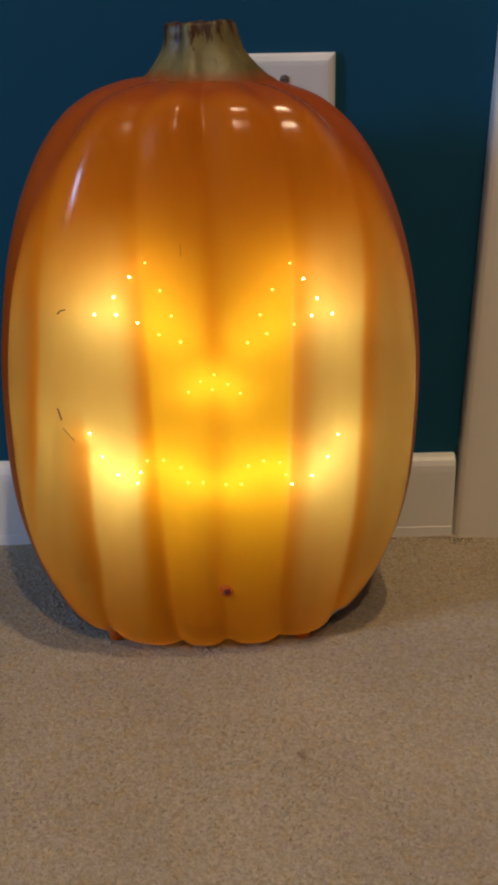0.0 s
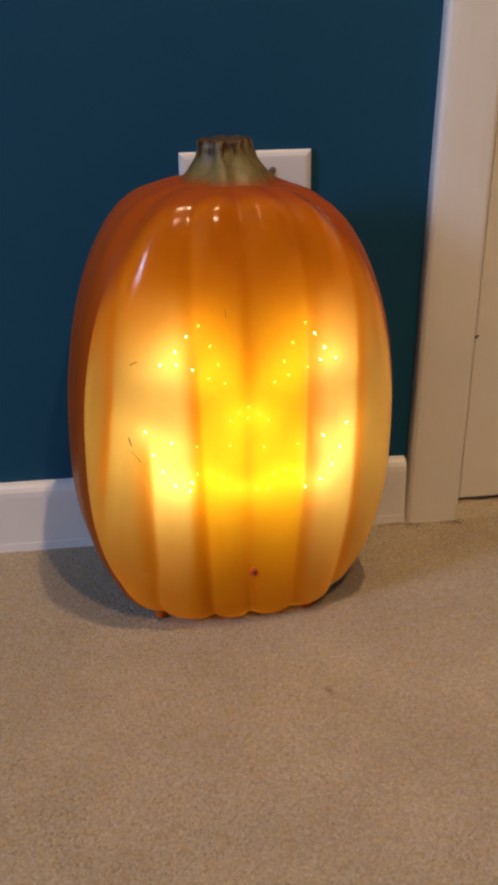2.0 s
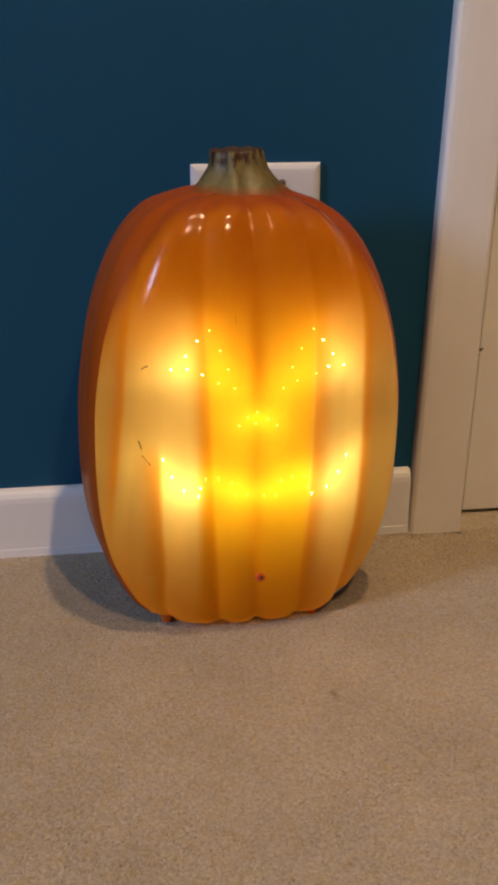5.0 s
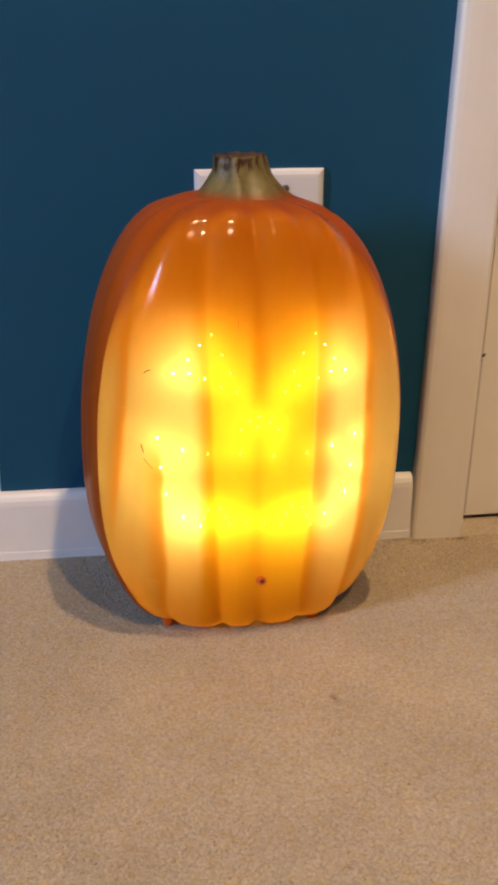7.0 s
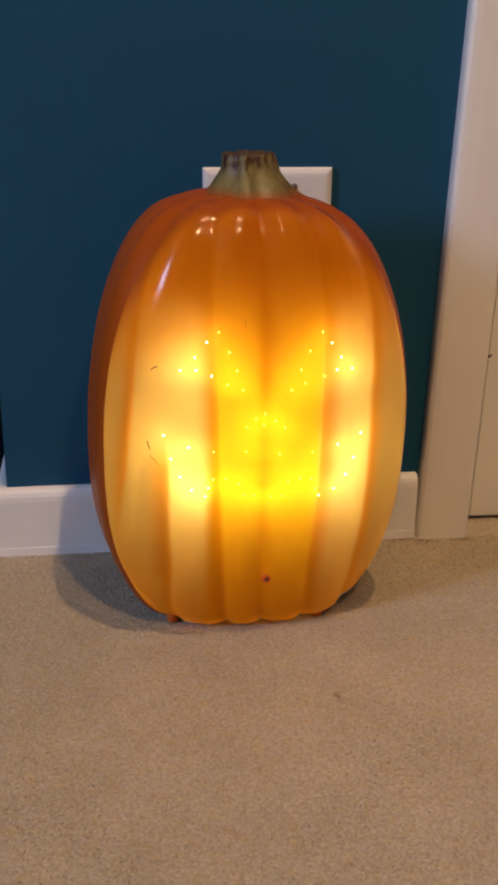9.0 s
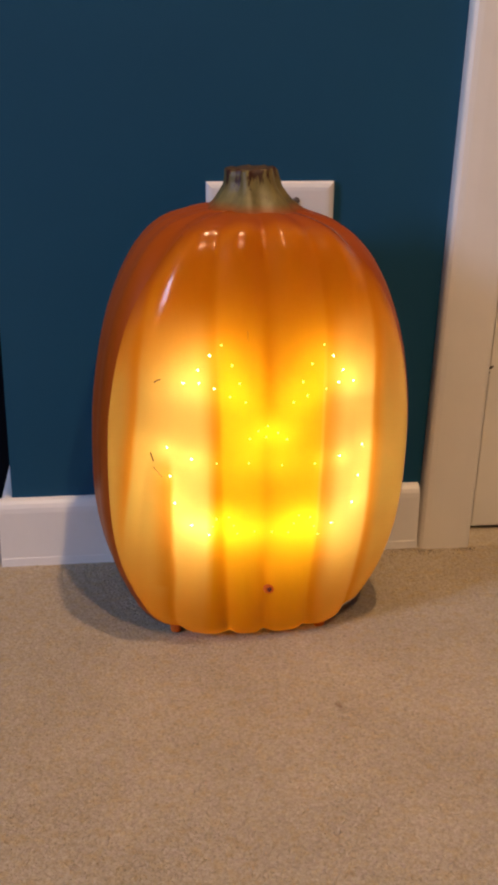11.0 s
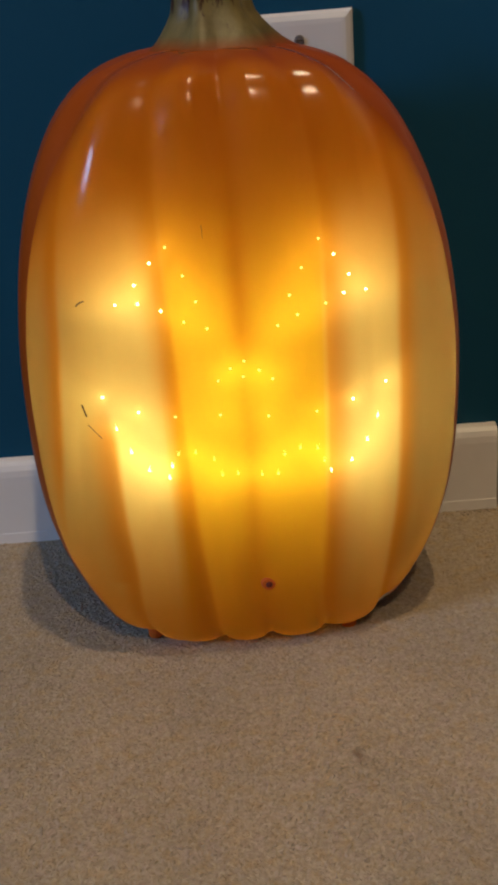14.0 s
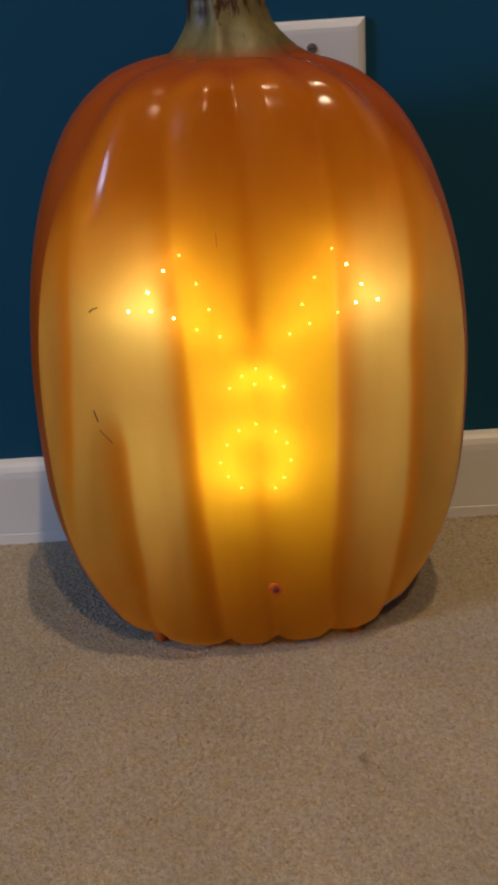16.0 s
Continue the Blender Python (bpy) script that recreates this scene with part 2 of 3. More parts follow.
def stem_material():
    """Olive paint with brown streaks that grow denser towards the cut."""
    m, nt, bsdf, _ = material("stem_paint")
    co = nt.nodes.new("ShaderNodeTexCoord")
    sep = nt.nodes.new("ShaderNodeSeparateXYZ")
    nt.links.new(co.outputs["Object"], sep.inputs["Vector"])
    tone = noise_tex(nt, 70, 4.0, 0.6, (1, 1, 0.3))
    olive = ramp(nt, tone.outputs["Fac"], [(0.35, (0.105, 0.082, 0.026)), (0.65, (0.215, 0.17, 0.06))])
    streak = noise_tex(nt, 130, 3.0, 0.7, (1, 1, 0.35))
    rise = node(nt, "ShaderNodeMapRange")
    for key, value in zip(("From Min", "From Max", "To Min", "To Max"), (0.352, 0.390, -0.22, 0.12)):
        rise.inputs[key].default_value = value
    nt.links.new(sep.outputs["Z"], rise.inputs["Value"])
    add = nt.nodes.new("ShaderNodeMath")
    nt.links.new(streak.outputs["Fac"], add.inputs[0])
    nt.links.new(rise.outputs["Result"], add.inputs[1])
    fac = ramp(nt, add.outputs[0], [(0.56, (0, 0, 0)), (0.64, (1, 1, 1))])
    mix = nt.nodes.new("ShaderNodeMix")
    mix.data_type = "RGBA"
    nt.links.new(fac.outputs["Color"], mix.inputs["Factor"])
    nt.links.new(olive.outputs["Color"], mix.inputs["A"])
    mix.inputs["B"].default_value = (0.045, 0.014, 0.006, 1)
    low = node(nt, "ShaderNodeMapRange")
    for key, value in zip(("From Min", "From Max", "To Min", "To Max"), (0.3565, 0.3640, 1.0, 0.0)):
        low.inputs[key].default_value = value
    nt.links.new(sep.outputs["Z"], low.inputs["Value"])
    foot = nt.nodes.new("ShaderNodeMix")
    foot.data_type = "RGBA"
    nt.links.new(low.outputs["Result"], foot.inputs["Factor"])
    nt.links.new(mix.outputs["Result"], foot.inputs["A"])
    foot.inputs["B"].default_value = (0.27, 0.055, 0.004, 1)
    nt.links.new(foot.outputs["Result"], bsdf.inputs["Base Color"])
    bsdf.inputs["Roughness"].default_value = 0.45
    bsdf.inputs["Specular IOR Level"].default_value = 0.35
    relief = noise_tex(nt, 150, 3.0, 0.6)
    bump(nt, bsdf, relief.outputs["Fac"], 0.35, 0.0012)
    return m


STEM_PAINT = stem_material()
STEM_TIP = plain("stem_tip_paint", (0.030, 0.012, 0.006), (0.16, 0.10, 0.04), 0.4, 160, bump_scale=200, bump_strength=0.4, bump_distance=0.001)
FOOT_PLASTIC = plain("foot_plastic", (0.60, 0.11, 0.004), (0.70, 0.14, 0.005), 0.7, 60)
SENSOR_RED = plain("sensor_red", (0.10, 0.008, 0.003), (0.16, 0.012, 0.004), 0.6, 300)
SCRATCH = plain("scratch_mark", (0.06, 0.03, 0.008), (0.10, 0.05, 0.015), 0.6, 900)


def glow(name, colour, strength):
    m, nt, bsdf, out = material(name)
    e = node(nt, "ShaderNodeEmission", Color=(*colour, 1), Strength=strength)
    nt.links.new(e.outputs[0], out.inputs["Surface"])
    return m


LED_GLOW = glow("led_glow", (1.0, 0.80, 0.43), 28)
LED_TIP = glow("led_tip_glow", (1.0, 0.80, 0.20), 1.7)
LED_TIP_PALE = glow("led_tip_glow_pale", (1.0, 0.86, 0.50), 7)
HALO_GLOW = glow("led_halo_glow", (1.0, 0.80, 0.42), 14)
BULB_GLOW = glow("bulb_glow", (1.0, 0.70, 0.38), 4)


# ---- mesh helpers ----
def mesh_of(name, bm, mats, smooth=False):
    me = bpy.data.meshes.new(name)
    bm.normal_update()
    bm.to_mesh(me)
    bm.free()
    for mat in mats if isinstance(mats, (list, tuple)) else [mats]:
        me.materials.append(mat)
    if smooth:
        for p in me.polygons:
            p.use_smooth = True
    return me


def part(name, bm, mats, parent=None, label="", smooth=False):
    ob = new(name, mesh_of(name, bm, mats, smooth))
    ob.parent = parent
    return tagged(ob, label)


def box(bm, x0, y0, z0, x1, y1, z1, bevel=0.0):
    made = bmesh.ops.create_cube(bm, size=1)["verts"]
    for v in made:
        v.co = Vector(((x0 + x1) / 2 + v.co.x * (x1 - x0), (y0 + y1) / 2 + v.co.y * (y1 - y0), (z0 + z1) / 2 + v.co.z * (z1 - z0)))
    if bevel:
        edges = list({e for v in made for e in v.link_edges})
        bmesh.ops.bevel(bm, geom=edges, offset=bevel, segments=2, affect="EDGES", profile=0.6)
    return bm


def boxed(*args, **kw):
    return box(bmesh.new(), *args, **kw)


def structure(name, bm, mat, label, category, smooth=False):
    return tagged(part(name, bm, mat, None, "", smooth), label, category, kind="structure")


# ---- the setting ----
CORNER, CASING, DOOR = -0.247, 0.156, 0.213      # x of the wall's outer corner, the casing and the door's edge
structure("floor", boxed(-3.6, -3.0, -0.05, 1.8, 0.2, 0.0), CARPET, "beige cut-pile carpet floor", "carpet")
structure("wall_north", boxed(CORNER, 0.0, 0.0, CASING + 0.02, 0.12, 2.44), WALL_PAINT, "deep teal blue painted wall above white baseboard", "wall")
structure("wall_door_head", boxed(CASING + 0.02, 0.0, 2.06, 1.02, 0.12, 2.44), WALL_PAINT, "deep teal blue wall over the door", "wall")
structure("wall_north_east", boxed(1.02, 0.0, 0.0, 1.80, 0.12, 2.44), WALL_PAINT, "deep teal blue wall beyond the door", "wall")
# near-black panel for an unidentified dark surface past the corner
structure("dark_panel", boxed(-3.6, 0.135, 0.0, CORNER - 0.016, 0.20, 2.44), DARK_PAINT, "very dark navy panel past the wall's corner", "wall")
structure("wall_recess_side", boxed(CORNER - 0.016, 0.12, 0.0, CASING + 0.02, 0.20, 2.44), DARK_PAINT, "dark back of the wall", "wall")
structure("wall_east", boxed(1.80, -3.0, 0.0, 1.90, 0.12, 2.44), ROOM_PAINT, "plain painted wall", "wall")
structure("wall_south", boxed(-3.6, -3.1, 0.0, 1.80, -3.0, 2.44), ROOM_PAINT, "plain painted wall behind the camera", "wall")
structure("ceiling", boxed(-3.7, -3.1, 2.44, 1.90, 0.36, 2.54), CEILING_PAINT, "plain white ceiling", "ceiling")
# west wall with its window opening
wx, wy, wz = WINDOW
bm = bmesh.new()
box(bm, -3.7, -3.1, 0.0, -3.6, wy - 0.5, 2.44)
box(bm, -3.7, wy + 0.5, 0.0, -3.6, 0.2, 2.44)
box(bm, -3.7, wy - 0.5, 0.0, -3.6, wy + 0.5, wz - 0.6)
box(bm, -3.7, wy - 0.5, wz + 0.6, -3.6, wy + 0.5, 2.44)
structure("wall_west", bm, ROOM_PAINT, "plain painted wall with a window opening", "wall")
bm = bmesh.new()
for y0, y1, z0, z1 in ((-0.5, -0.45, -0.6, 0.6), (0.45, 0.5, -0.6, 0.6), (-0.45, 0.45, -0.6, -0.55), (-0.45, 0.45, 0.55, 0.6)):
    box(bm, -3.69, wy + y0, wz + z0, -3.62, wy + y1, wz + z1)
structure("window_1", bm, TRIM_PAINT, "white window frame in the far wall", "window")


def baseboard(name, length, m, label):
    """A flat board with a rounded top edge and a caulked foot. Runs along x from 0."""
    section = [(0, 0), (-0.0125, 0), (-0.0122, 0.0085), (-0.0118, 0.0090), (-0.0118, 0.0575), (-0.0112, 0.0625), (-0.0095, 0.0665), (-0.0070, 0.0687), (-0.004, 0.0695), (0, 0.0697)]
    bm = bmesh.new()
    rings = [[bm.verts.new((x, y, z)) for y, z in [(y, z * 0.974) for y, z in section]] for x in (0, length)]
    for a, b, c, d in zip(rings[0], rings[0][1:], rings[1][1:], rings[1]):
        bm.faces.new((a, b, c, d))
    bm.faces.new(rings[0][::-1])
    bm.faces.new(rings[1])
    ob = structure(name, bm, TRIM_PAINT, label, "baseboard")
    ob.matrix_world = m
    return ob


baseboard("baseboard", CASING - 0.001 - CORNER + 0.013, pose(CORNER - 0.013, -0.0005, 0), "white painted baseboard with a rounded top edge")
baseboard("baseboard", 0.134, pose(CORNER - 0.0005, 0.134, 0, 0, 0, -90), "white baseboard round the wall's corner")

# door casing: a moulded board that leans a little, as built
def casing(name, x, lean):
    section = [(0, 0), (0, -0.0095), (0.0012, -0.0125), (0.004, -0.0148), (0.009, -0.0160), (0.020, -0.0168), (0.040, -0.0172), (0.0485, -0.0168), (0.0515, -0.0155), (0.053, -0.0125), (0.053, 0)]
    bm = bmesh.new()
    rings = [[bm.verts.new((x + u + lean * z, y - 0.0005, z)) for u, y in section] for z in (0.0, 0.6, 2.06)]
    for r0, r1 in zip(rings, rings[1:]):
        for a, b, c, d in zip(r0, r0[1:], r1[1:], r1):
            bm.faces.new((a, b, c, d))
    bm.faces.new(rings[0])
    bm.faces.new(rings[-1][::-1])
    return structure(name, bm, DOOR_PAINT, "white painted door casing", "door casing")


frame_side = casing("door_casing", CASING, 0.032)
bm = bmesh.new()
for u, v, size in ((0.0, 0.0, 0.0026), (0.0018, 0.0012, 0.0018), (-0.001, -0.0045, 0.001)):
    bmesh.ops.create_icosphere(bm, subdivisions=1, radius=size, matrix=Matrix.Translation((CASING + 0.0535 + u + 0.032 * 0.19, -0.0142, 0.190 + v)) @ Matrix.Diagonal((1.0, 0.25, 0.55, 1.0)))
part("nick", bm, GRIME, frame_side, "dark nick in the casing's edge")
structure("door_jamb", boxed(CASING + 0.022, 0.050, 0.0, DOOR + 0.03, 0.115, 2.06), TRIM_PAINT, "white door jamb", "door jamb")
bm = boxed(CASING + 0.03, -0.0004, 0.0004, 1.02, 0.049, 0.0085)
for v in bm.verts:
    if v.co.y < 0 and v.co.z < 0.004:
        v.co.y = -0.0160
structure("door_threshold", bm, CARPET, "strip of carpet under the door", "threshold")
door = tagged(new("door_1"), "white painted closed door with a dark gap beneath", "door", kind="structure")
# its edge follows the casing's lean and leaves a narrow gap
bm = boxed(DOOR + 0.0036, 0.006, 0.0125, 1.0, 0.044, 2.04, bevel=0.002)
for v in bm.verts:
    if v.co.x < 0.5:
        v.co.x += 0.032 * v.co.z
part("door_panel", bm, DOOR_PAINT, door)
structure("door_head_casing", boxed(CASING, -0.018, 2.06, 1.07, -0.0005, 2.12), TRIM_PAINT, "white painted head casing", "door casing")
# unseen board, added so that the door's gap comes out dark
structure("door_gap_backing", boxed(CASING + 0.1, 0.3, 0.0, 1.02, 0.34, 2.44), DARK_PAINT, "near-black board added behind the door to darken its gap", "wall")


# ---- switch plate on the wall ----
def switch_plate():
    thing = tagged(new("switch_plate"), "white plastic two-gang wall plate on the blue wall", "wall plate")
    thing.matrix_world = pose(0.0, 0.0, 0.309)
    bm = bmesh.new()
    w, h = 0.058, 0.057
    rings = []
    for dx, y in ((0, -0.0005), (0, -0.003), (0.0018, -0.0052), (0.005, -0.0065), (0.008, -0.0068)):
        rings.append([bm.verts.new((sx * (w - dx), y, sz * (h - dx))) for sx, sz in ((-1, -1), (1, -1), (1, 1), (-1, 1))])
    for a, b in zip(rings, rings[1:]):
        for k in range(4):
            bm.faces.new((a[k], a[(k + 1) % 4], b[(k + 1) % 4], b[k]))
    bm.faces.new(rings[-1])
    part("plate", bm, PLATE_PLASTIC, thing)
    for x in (-0.023, 0.023):
        for z in (-0.0400, 0.0400):
            bm = bmesh.new()
            bmesh.ops.create_cone(bm, cap_ends=True, segments=20, radius1=0.0034, radius2=0.0026, depth=0.0016, matrix=pose(x, -0.0076, z, 90))
            screw = part("screw", bm, SCREW_METAL, thing, "dark tarnished screw head")
            part("slot", boxed(x - 0.0022, -0.0088, z - 0.0004, x + 0.0022, -0.0083, z + 0.0004), GRIME, screw)
    return thing


switch_plate()


# ---- downlights ----
def downlight(x, y, z):
    thing = tagged(new("downlight"), "round white ceiling downlight with a warm glowing lens", "ceiling light", "downlights in the ceiling")
    thing.matrix_world = pose(x, y, z)
    bm = bmesh.new()
    section = [(0.035, -0.002), (0.037, -0.020), (0.060, -0.026), (0.078, -0.022), (0.084, -0.001)]
    n = 32
    rings = [[bm.verts.new((r * math.cos(2 * math.pi * k / n), r * math.sin(2 * math.pi * k / n), h)) for k in range(n)] for r, h in section]
    for a, b in zip(rings, rings[1:]):
        for k in range(n):
            bm.faces.new((a[k], a[(k + 1) % n], b[(k + 1) % n], b[k]))
    part("trim_ring", bm, PLATE_PLASTIC, thing, smooth=True)
    bm = bmesh.new()
    bmesh.ops.create_cone(bm, cap_ends=True, segments=32, radius1=0.036, radius2=0.036, depth=0.006, matrix=pose(0, 0, -0.012))
    part("lens", bm, BULB_GLOW, thing, "warm glowing lens")


for spot in DOWNLIGHTS:
    downlight(*spot)

# ---- the pumpkin ----
# (height, half width) of the pumpkin's outline from its base to the stem
PROFILE = [(0.0012, 0.058), (0.004, 0.077), (0.0135, 0.0940), (0.032, 0.1065), (0.06, 0.1195), (0.09, 0.128), (0.12, 0.132), (0.155, 0.1332), (0.19, 0.1325),
           (0.22, 0.1295), (0.25, 0.1243), (0.28, 0.1158), (0.307, 0.1045), (0.329, 0.0905), (0.345, 0.0730), (0.353, 0.054), (0.3575, 0.032), (0.3585, 0.010)]
HALF_DEPTH, BLOCKY = 0.088, 3.0


def half_width(z):
    """The half width at height z, smooth between the points of PROFILE."""
    pts = PROFILE
    z = min(max(z, pts[0][0]), pts[-1][0])
    i = max(k for k in range(len(pts) - 1) if pts[k][0] <= z)
    (z0, w0), (z1, w1) = pts[i], pts[i + 1]
    s0 = (w1 - pts[i - 1][1]) / (z1 - pts[i - 1][0]) if i else (w1 - w0) / (z1 - z0)
    s1 = (pts[i + 2][1] - w0) / (pts[i + 2][0] - z0) if i + 2 < len(pts) else (w1 - w0) / (z1 - z0)
    d = z1 - z0
    t = (z - z0) / d
    return ((2 * t ** 3 - 3 * t * t + 1) * w0 + (t ** 3 - 2 * t * t + t) * d * s0 + (3 * t * t - 2 * t ** 3) * w1 + (t ** 3 - t * t) * d * s1)


# the grooves of the moulded front: (height, degrees round from the front) along each, and where it is deep
FRONT_GROOVES = [
    ([(0.0, -68), (0.155, -60), (0.208, -58), (0.29, -59), (0.36, -62)], (0.06, 0.16, 0.40)),
    ([(0.0, -52), (0.02, -50), (0.066, -45), (0.144, -45), (0.20, -45)], (-0.1, -0.05, 0.150)),
    ([(0.0, -21), (0.02, -21), (0.066, -22), (0.208, -26.5), (0.31, -31), (0.36, -34)], (-0.1, -0.05, 0.40)),
    ([(0.0, 8.5), (0.025, 4.5), (0.066, 0), (0.208, -1.6), (0.31, -2), (0.36, -3)], (-0.1, -0.05, 0.40)),
    ([(0.0, 38), (0.03, 30), (0.066, 28), (0.208, 29), (0.31, 31), (0.36, 33)], (-0.1, -0.05, 0.40)),
    ([(0.0, 64), (0.03, 53), (0.066, 50), (0.208, 50), (0.31, 54), (0.36, 57)], (-0.1, -0.05, 0.40)),
]
BACK_GROOVES = [84, 110, 135, 160, 185, 210, 235, 260, 280]


def between(pts, z):
    """Eased between the points (height, value)."""
    if z <= pts[0][0]:
        return pts[0][1]
    for (z0, a), (z1, b) in zip(pts, pts[1:]):
        if z <= z1:
            return a + (b - a) * (z - z0) / (z1 - z0)
    return pts[-1][1]


def ease(a, b, x):
    t = min(max((x - a) / (b - a), 0), 1)
    return t * t * (3 - 2 * t)


@functools.lru_cache(None)
def grooves_at(z):
    """(degrees, depth share, outer side) of each groove at height z."""
    found = []
    for pts, (low0, low1, high) in FRONT_GROOVES:
        a = sum(between(pts, z + d) for d in (-0.012, -0.006, 0, 0.006, 0.012)) / 5
        share = ease(low0, low1, z) * (1 - ease(high, high + 0.035, z))
        found.append((a, share, -1 if a < -10 else 1 if a > 10 else 0))
    return tuple(found) + tuple((a, 0.4, 0) for a in BACK_GROOVES)


def nearest(phi, z):
    """Degrees to each groove at height z, with its depth share."""
    deg = math.degrees(phi) % 360
    return [(abs((deg - a + 180) % 360 - 180), share) for a, share, _ in grooves_at(z)]


def groove_depth(phi, z):
    """0 on a rib's crest, 1 at the bottom of a groove."""
    return max(share * math.exp(-(d / 4.6) ** 2) for d, share in nearest(phi, z))


def rib_hollow(phi, z):
    """0 on a rib's crest, falling away softly over its whole breadth to 1 at the groove."""
    return max(share * (0.5 + 0.5 * math.cos(math.pi * min(1.0, d / 14.0))) for d, share in nearest(phi, z))


def spray_shade_at(phi, z):
    """Spray plus painted shade along the grooves: sharp on the inner side, soft outside."""
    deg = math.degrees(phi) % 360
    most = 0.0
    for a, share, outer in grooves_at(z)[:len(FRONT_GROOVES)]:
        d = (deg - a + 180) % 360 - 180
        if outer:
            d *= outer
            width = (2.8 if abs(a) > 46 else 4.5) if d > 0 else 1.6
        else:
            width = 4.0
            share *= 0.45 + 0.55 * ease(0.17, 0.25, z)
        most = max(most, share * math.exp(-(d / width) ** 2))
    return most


def depth_at(z):
    return HALF_DEPTH * (half_width(z) / 0.132) ** 0.60


def shell_point(phi, z):
    """A point of the ribbed shell; phi: radians round from the front."""
    w, b = half_width(z), depth_at(z)
    s, c = abs(math.sin(phi)), abs(math.cos(phi))
    r = ((s / w) ** BLOCKY + (c / b) ** BLOCKY) ** (-1 / BLOCKY)
    depth = 0.0026 - 0.0017 * ease(0.19, 0.30, z) + 0.0045 * math.exp(-z / 0.014)
    round_off = 0.0018 + 0.0028 * ease(0.27, 0.345, z)
    r += 0.0014 - (depth * groove_depth(phi, z) + round_off * rib_hollow(phi, z)) * min(1, r / 0.045)
    return r * math.sin(phi) - 0.10 * max(0, z - 0.16) ** 2, -r * math.cos(phi), z


def shell_front(x, z):
    """The shell's point straight in front of (x, z)."""
    lo, hi = -1.5, 1.5
    for _ in range(40):
        mid = (lo + hi) / 2
        if shell_point(mid, z)[0] < x:
            lo = mid
        else:
            hi = mid
    return shell_point((lo + hi) / 2, z)


PUMPKIN = pose(-0.035, -0.105, 0, 0, 1.5, 4)


def board_y(z):
    """The plane in which the front shell meets the back; it gives way at foot and crown."""
    a, b = 0.052, 0.72 * depth_at(z)
    return -(a + b - math.sqrt((a - b) ** 2 + 0.006 ** 2)) / 2


@functools.lru_cache(None)
def edge(z):
    """How far round from the front the front shell reaches, radians."""
    lo, hi = 0.02, 1.57
    for _ in range(30):
        mid = (lo + hi) / 2
        lo, hi = (mid, hi) if shell_point(mid, z)[1] < board_y(z) else (lo, mid)
    return lo


def shell_heights(n):
    """Heights from foot to crown, closer together at both ends."""
    lo, hi = PROFILE[0][0], PROFILE[-1][0]
    return [lo + (hi - lo) * (1 - math.cos(math.pi * k / n)) / 2 for k in range(n + 1)]


def shell_mesh(front):
    """The ribbed body before (or behind) the plane of the seam."""
    bm = bmesh.new()
    spray_shade = bm.verts.layers.float.new("spray_shade")
    dark_orange = bm.verts.layers.float.new("dark_orange")
    zs = shell_heights(110)
    steps = 200 if front else 150
    rings = []
    for z in zs:
        e = edge(z)
        lo, hi = (-e, e) if front else (e, 2 * math.pi - e)
        ring = []
        for k in range(steps + 1):
            a = lo + (hi - lo) * k / steps
            v = bm.verts.new(shell_point(a, z))
            v[spray_shade] = spray_shade_at(a, z) if front else 0.0
            # darker orange high up near the seam, and over the whole back
            v[dark_orange] = ease(0.22, 0.30, z) * (1 - ease(0.047, 0.061, -v.co.y)) if front else 1.0
            ring.append(v)
        rings.append(ring)
    for a, b in zip(rings, rings[1:]):
        for k in range(steps):
            bm.faces.new((a[k], a[k + 1], b[k + 1], b[k]))
    bm.faces.new(rings[0][::-1])
    bm.faces.new(rings[-1])
    return bm


def stem_mesh():
    """A fluted, flared stalk with a rough slanted cut."""
    bm = bmesh.new()
    levels = [(0.346, 0.054), (0.3530, 0.0450), (0.3568, 0.0390), (0.3605, 0.0338), (0.3650, 0.0298), (0.3695, 0.0263), (0.375, 0.0226), (0.382, 0.0209), (0.3872, 0.0202), (0.3888, 0.0188)]
    n = 72
    rings = []
    for i, (z, r) in enumerate(levels):
        ring = []
        for k in range(n):
            a = 2 * math.pi * k / n
            flute = 1 + 0.055 * math.cos(7 * a + 0.6) + 0.025 * math.cos(11 * a + 2)
            rough = noise.noise((math.cos(a) * 3, math.sin(a) * 3, z * 60)) * 0.0012
            top = (noise.noise((math.cos(a) * 4, math.sin(a) * 4, 7)) * 0.0016 + 0.0012 * math.cos(a)) if z > 0.380 else 0
            ring.append(bm.verts.new(((r * flute + rough) * math.cos(a) - 0.15 * (z - 0.345), (r * flute + rough) * math.sin(a) * 0.95, z + top)))
        rings.append(ring)
    for a, b in zip(rings, rings[1:]):
        for k in range(n):
            bm.faces.new((a[k], a[(k + 1) % n], b[(k + 1) % n], b[k]))
    centre = bm.verts.new((-0.0062, 0, 0.3858))
    for k in range(n):
        f = bm.faces.new((rings[-1][k], rings[-1][(k + 1) % n], centre))
        f.material_index = 1
    return bm


def board_mesh():
    """An unseen grey sheet added to close off the lit front and bounce light."""
    bm = bmesh.new()
    for lift in (0.0005, 0.0022):
        rows = []
        for z in shell_heights(60):
            (x0, y, _), (x1, _, _) = shell_point(-edge(z), z), shell_point(edge(z), z)
            rows.append([bm.verts.new(((x0 + x1) / 2 + (x1 - x0) / 2 * u * 0.997, y + lift, z)) for u in (-1, -0.5, 0, 0.5, 1)])
        for a, b in zip(rows, rows[1:]):
            for k in range(4):
                bm.faces.new((a[k], a[k + 1], b[k + 1], b[k]))
    return bm


